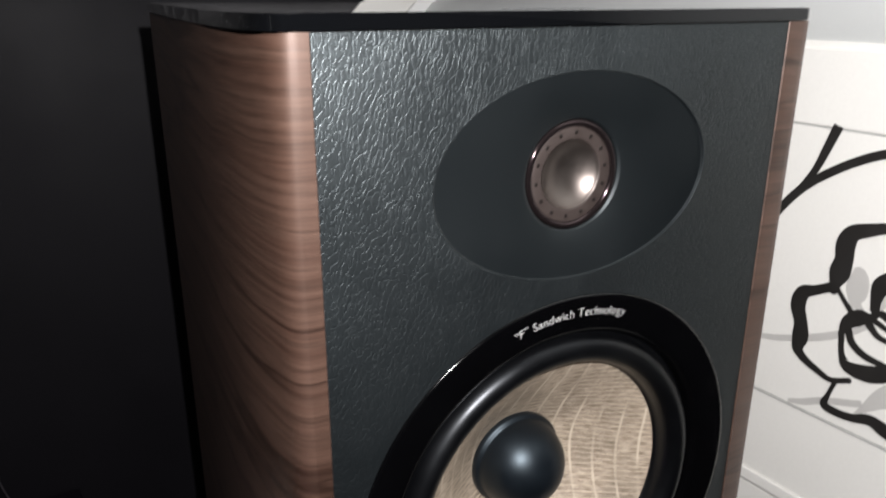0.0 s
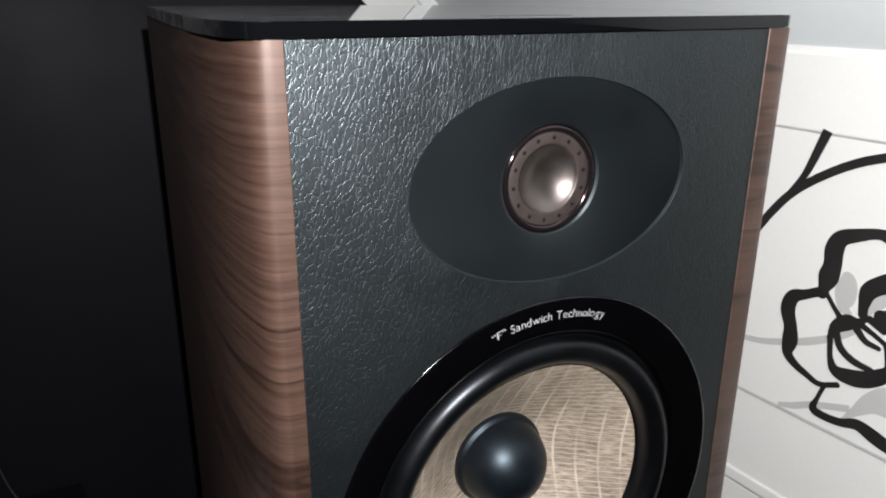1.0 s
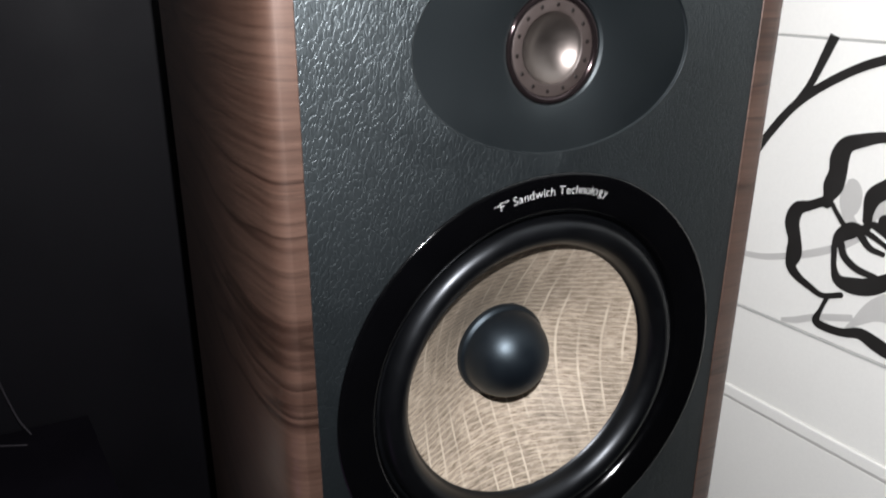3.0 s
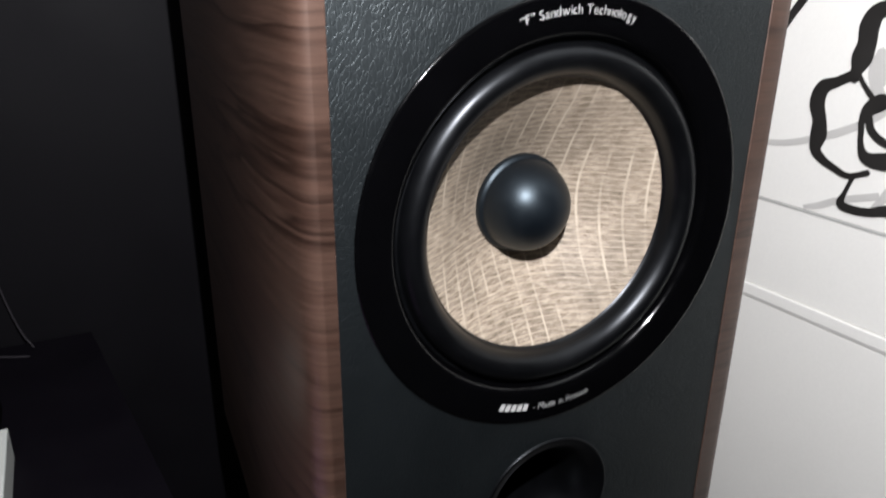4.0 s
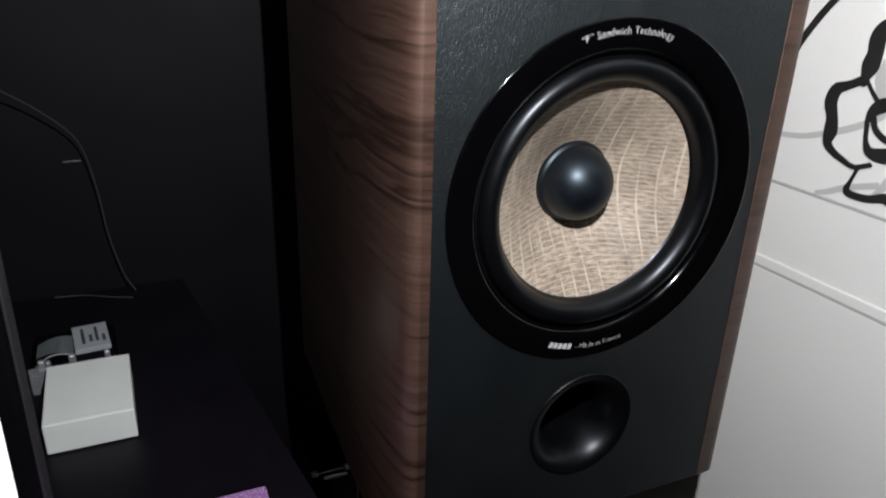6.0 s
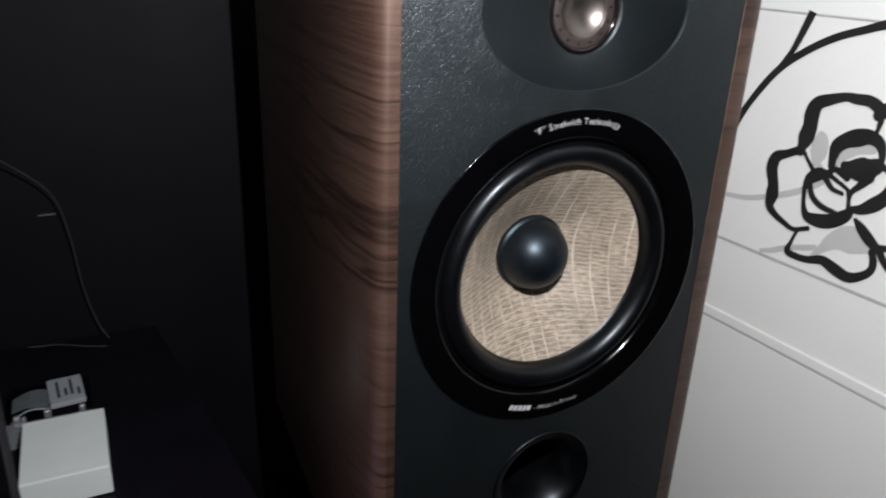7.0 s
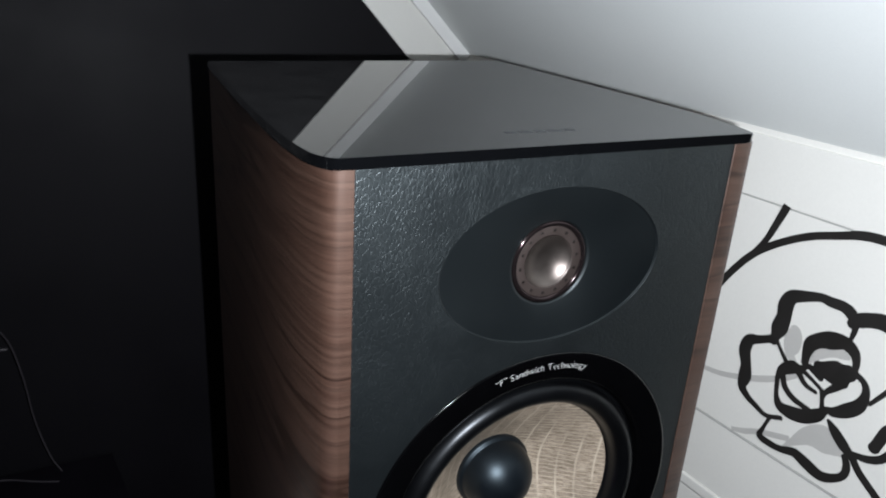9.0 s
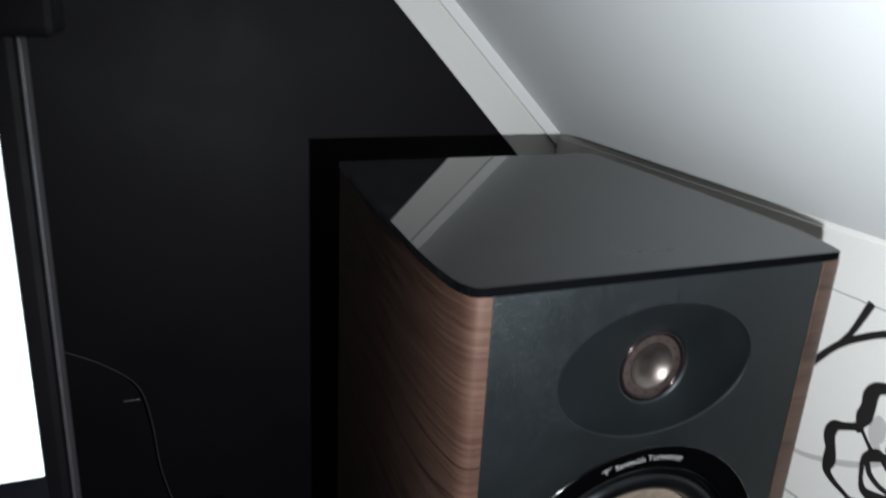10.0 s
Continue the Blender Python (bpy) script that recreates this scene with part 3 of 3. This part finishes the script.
    for s, y in ((0.0, -0.0004), (0.004, -0.0003), (0.012, 0.0003), (0.022, 0.0005), (0.3, 0.0012), (0.6, 0.0022), (0.85, 0.0034), (0.96, 0.0042), (0.99, 0.0048), (1.0, 0.0085)):
        a, b = 0.0600 + (0.0203 - 0.0600) * s, 0.0378 + (0.0203 - 0.0378) * s
        rings.append(loop(bm, a, b, 0, tz, seg, y))
    for a, b in zip(rings, rings[1:]):
        for i in range(seg):
            bm.faces.new((a[i], a[(i + 1) % seg], b[(i + 1) % seg], b[i]))
    tweeter = part("tweeter", bm, SATIN, sp, "oval matt black tweeter plate", smooth=True)
    tweeter.data.set_sharp_from_angle(angle=radians(12))
    rim = [(0.0190 + 0.0015 * math.cos(k * math.pi / 8), 0.0060 - 0.0017 * math.sin(k * math.pi / 8)) for k in range(16)]
    part("rim", revolve(rim, 0, tz, 80, closed=True), RIM, tweeter, "dark chrome rim", smooth=True)
    part("grille_ring", revolve([(0.0180, 0.0062), (0.0177, 0.0056), (0.0172, 0.0054), (0.0141, 0.0058), (0.0135, 0.0057), (0.0130, 0.0059), (0.0127, 0.0068)], 0, tz, 80), RING, tweeter, "bronze ring with small dimples", smooth=True)
    # the shade inside the dimples is put in as slightly raised dark discs
    for k in range(14):
        a = 2 * math.pi * (k + 0.3) / 14
        r, y = 0.0156, 0.0056
        bm = revolve([(0.00085, y + 0.0003), (0.00080, y - 0.0001), (0.00070, y - 0.00015), (0.0, y - 0.00008)], r * math.cos(a), tz + r * math.sin(a), 12)
        part("dimple_shade", bm, PIT_SHADE, tweeter, smooth=True)
    bowl = [(0.0129, 0.0058), (0.0127, 0.0060)] + [(0.0126 * k / 12, 0.0062 + math.sqrt(0.0180 ** 2 - (0.0126 * k / 12) ** 2) - math.sqrt(0.0180 ** 2 - 0.0126 ** 2)) for k in range(12, -1, -1)]
    part("dome", revolve(bowl, 0, tz, 64), DOME, tweeter, "silvery bronze inverted metal dome", smooth=True)
    # woofer
    ring = [(0.0918, 0.003), (0.0917, -0.0005), (0.0912, -0.0011), (0.0900, -0.0012), (0.0800, -0.0005), (0.0772, 0.0000), (0.0757, 0.0008), (0.0746, 0.0030), (0.0740, 0.0066)]
    woofer = part("woofer", revolve(ring, 0, wz, 128), GLOSS, sp, "bass driver with gloss black frame ring", smooth=True)
    roll = [(0.0744, 0.0056), (0.0734, 0.0050)]
    for k in range(13):
        a = math.pi * k / 12
        roll.append((0.0664 + 0.0064 * math.cos(a), 0.0062 + 0.0020 * k / 12 - 0.0080 * math.sin(a)))
    roll += [(0.0592, 0.0092), (0.0588, 0.0096)]
    part("surround", revolve(roll, 0, wz, 128), RUBBER, woofer, "black rubber roll surround", smooth=True)
    cone = [(0.0596, 0.0092), (0.0575, 0.0104), (0.052, 0.0140), (0.046, 0.0182), (0.039, 0.0235), (0.032, 0.0288), (0.026, 0.0330), (0.0215, 0.0360)]
    part("cone", revolve(cone, 0, wz, 128), FLAX, woofer, "tan woven flax cone", smooth=True)
    cap = [(0.0226, 0.0365), (0.0225, 0.0334), (0.0221, 0.0326), (0.0214, 0.0322), (0.0208, 0.0318)] + [(0.0206 * math.cos(k * math.pi / 32), 0.0312 - 0.0200 * math.sin(k * math.pi / 32)) for k in range(17)]
    part("dust_cap", revolve(cap, 0, wz, 80), CAP, woofer, "matt black domed dust cap", smooth=True)
    lettering("lettering", "\u201cF\u201d Sandwich Technology", 0.0050, 0.0832, (0, wz), -18.2, 1, -0.0012, woofer, "white printed lettering")
    lettering("lettering", "- Made in France", 0.0045, 0.0850, (0, wz), -7.6, -1, -0.0013, woofer, "white printed lettering")
    bm = bmesh.new()
    for k in range(5):
        a0, a1 = radians(-19.9 + 2.1 * k), radians(-19.9 + 2.1 * k + 1.65)
        quad = []
        for r, da in ((0.0850, 0.0), (0.0817, 0.006)):
            quad.append([(r * math.sin(a + da), -r * math.cos(a + da)) for a in (a0, a1)])
        for (p, q), (s, t) in (quad,):
            bm.faces.new([bm.verts.new((x, -0.0013, wz + z)) for x, z in (p, q, t, s)])
    part("mark", bm, INK, woofer, "white slanted maker's mark blocks")
    # flared port
    flare = [(0.0345, 0.001), (0.0343, -0.0011), (0.0338, -0.0015), (0.0330, -0.0013)]
    for k in range(1, 10):
        a = math.pi / 2 * k / 9
        flare.append((0.0330 - 0.0130 * math.sin(a), -0.0013 + 0.030 * (1 - math.cos(a))))
    flare += [(0.0198, 0.05), (0.0198, 0.13), (0.0, 0.13)]
    part("bass_port", revolve(flare, 0, pz, 96), RUBBER, sp, "flared satin black bass port", smooth=True)
    return sp


make_speaker()

# ---- the stand under the loudspeaker ----
stand = thing("speaker_stand", "black lacquered loudspeaker stand beside the desk", "speaker stand")
part("top_plate", box(-0.085, 0.0105, 0.006, 0.215, -0.007, -0.0002, 0.0015), STAND, stand)
part("pillar", box(-0.062, -0.012, 0.06, 0.16, FLOOR_Z + 0.02, -0.007, 0.004), STAND, stand)
part("base_plate", box(-0.11, 0.05, -0.01, 0.24, FLOOR_Z, FLOOR_Z + 0.02, 0.003), STAND, stand)

# ---- the desk and what stands on it ----
desk = thing("desk", "black laminate desk against the black wall", "desk")
bm = prism([(-1.30, -0.16), (-0.1385, -0.16), (-0.141, 0.07), (-0.1815, 0.39), (-0.186, GABLE - 0.003), (-1.30, GABLE - 0.003)], -0.026, 0.0, 0.0012)
part("desktop", bm, DESK, desk)
for x in (-1.26, -0.24):
    for y in (-0.10, 0.36):
        part("leg", box(x, x + 0.04, y, y + 0.04, FLOOR_Z, -0.026, 0.002), DESK, desk)

card = thing("white_box", "small white cardboard box lying on the black desk", "box")
part("lid", box(-0.2975, -0.2405, 0.1750, 0.2520, 0.0008, 0.0240, 0.0010), BOX_WHITE, card)
part("tray", box(-0.2965, -0.2415, 0.1765, 0.2505, 0.0002, 0.0120, 0.0004), BOX_WHITE, card)

pack = thing("plastic_pack", "clear plastic pack with grey label and small metal plugs", "package")
part("insert", box(-0.309, -0.250, 0.2560, 0.3200, 0.0002, 0.016, 0.001), BEZEL, pack, "dark card insert")


def tilted(bm, x, y, degrees):
    """Turns a mesh about an upright line through (x, y)."""
    for v in bm.verts:
        v.co = pose(x, y, 0, 0, 0, degrees) @ Vector((v.co.x - x, v.co.y - y, v.co.z))
    return bm


label = part("label", tilted(box(-0.2805, -0.2545, 0.2770, 0.3170, 0.0162, 0.0205, 0.0006), -0.2675, 0.297, 5), LABEL_GREY, pack, "grey paper label")
for x, y0, y1 in ((-0.2745, 0.2850, 0.3110), (-0.2690, 0.2870, 0.2990), (-0.2645, 0.2870, 0.3110), (-0.2595, 0.2850, 0.2960)):
    part("print_line", tilted(box(x, x + 0.0024, y0, y1, 0.0205, 0.0207), -0.2675, 0.297, 5), SILVER_INK, label, "dark printed bars")
bm = bmesh.new()
rows = []
for k in range(9):
    u = k / 8
    z = 0.0172 + 0.0035 * math.sin(math.pi * u)
    rows.append([bm.verts.new((-0.3065 + 0.0265 * u, y, z)) for y in (0.2790 - 0.003 * u, 0.3000 + 0.007 * u)])
for a, b in zip(rows, rows[1:]):
    bm.faces.new((a[0], b[0], b[1], a[1]))
bmesh.ops.solidify(bm, geom=bm.faces[:], thickness=0.0006)
part("leaflet", bm, LEAFLET, pack, "curled grey leaflet")
for x, y, w in ((-0.3040, 0.2600, 0.0050), (-0.2985, 0.2575, 0.0035), (-0.2830, 0.2620, 0.0050), (-0.2580, 0.2600, 0.0042)):
    part("plug", box(x, x + w, y, y + 0.0042, 0.0162, 0.0248, 0.0014), METAL, pack, "shiny metal plug")
# film folds, their glints put in as opaque grey tubes
for points in (((-0.306, 0.264, 0.0180), (-0.296, 0.270, 0.0225), (-0.286, 0.272, 0.0215), (-0.279, 0.271, 0.0190)), ((-0.302, 0.273, 0.0178), (-0.290, 0.276, 0.0200), (-0.279, 0.275, 0.0180))):
    part("crease_glint", tube(points, 0.0007, 6, 4), LEAFLET, pack, "fold of film with its glint put in as grey", smooth=True)
part("wrap", box(-0.310, -0.249, 0.2545, 0.2558, 0.0002, 0.0225, 0.0005), CLEAR, pack, "clear plastic film").visible_shadow = False

gift = thing("glitter_box", "purple glitter covered box on the black desk", "box")
part("body", box(-0.330, -0.1748, -0.075, 0.0540, 0.0002, 0.035, 0.0012), GLITTER, gift)

# ---- the monitor ----
mon = thing("monitor", "black monitor showing a bright white page", "monitor")
part("housing", box(-0.80, -0.2740, -0.014, 0.010, 0.035, 0.545, 0.003), BEZEL, mon)
for y in (-0.0105, -0.0050, 0.0005):
    part("side_edge", box(-0.2750, -0.2728, y, y + 0.0042, 0.046, 0.503, 0.0008), BEZEL_EDGE, mon, "grey ridge along the side")
part("panel", box(-0.790, -0.2815, -0.0152, -0.0139, 0.050, 0.530, 0.0), SCREEN_DARK, mon)
for z0, z1 in ((0.345, 0.528), (0.178, 0.333), (0.054, 0.171)):
    part("page", box(-0.788, -0.2820, -0.0160, -0.0151, z0, z1), SCREEN, mon, "glowing white page")
part("top_bar", box(-0.62, -0.2615, -0.020, 0.020, 0.503, 0.575, 0.003), BEZEL, mon, "black bar on the upper edge")
part("neck", box(-0.58, -0.50, 0.010, 0.05, 0.01, 0.25, 0.004), BEZEL, mon)
part("foot", box(-0.66, -0.42, -0.04, 0.14, 0.0002, 0.012, 0.003), BEZEL, mon)

mon.matrix_world = pose(0, 0, 0.12) @ pose(0, 0, 0, -2.4) @ pose(0, 0, -0.12)

# ---- cables ----
solid("cable", tube([(-0.335, 0.372, 0.225), (-0.314, 0.385, 0.207), (-0.285, 0.398, 0.183), (-0.259, 0.405, 0.153), (-0.250, 0.410, 0.110), (-0.246, 0.413, 0.060), (-0.238, 0.412, 0.020), (-0.230, 0.408, 0.003)], 0.0007), CABLE, "thin grey cable hanging down to the desk", "cable")
solid("cable", tube([(-0.300, 0.415, 0.0035), (-0.275, 0.412, 0.003), (-0.252, 0.402, 0.002), (-0.233, 0.395, 0.0016)], 0.0008), CABLE, "thin grey cable end lying on the desk", "cable")
solid("wall_clip", box(-0.2745, -0.2590, GABLE - 0.004, GABLE - 0.0005, 0.1275, 0.1300, 0.0008), CABLE, "small grey clip on the black wall", "clip")

# ---- a glossy case on the floor between desk and loudspeaker ----
case = thing("equipment_case", "glossy black case on the floor with bright pieces for its glints", "case")
part("body", box(-0.084, -0.030, 0.346, 0.420, FLOOR_Z, -0.2180, 0.003), GLOSS, case)
# glints along the front edge, put in as bright metal pieces
part("glint_strip", box(-0.070, -0.044, 0.3442, 0.3470, -0.2265, -0.2225, 0.0008), METAL, case, "bright strip standing for a glint")
for x in (-0.0835, -0.0465):
    part("glint_corner", box(x, x + 0.0070, 0.3435, 0.3500, -0.2190, -0.2140, 0.0012), METAL, case, "bright piece standing for a glint at the edge")
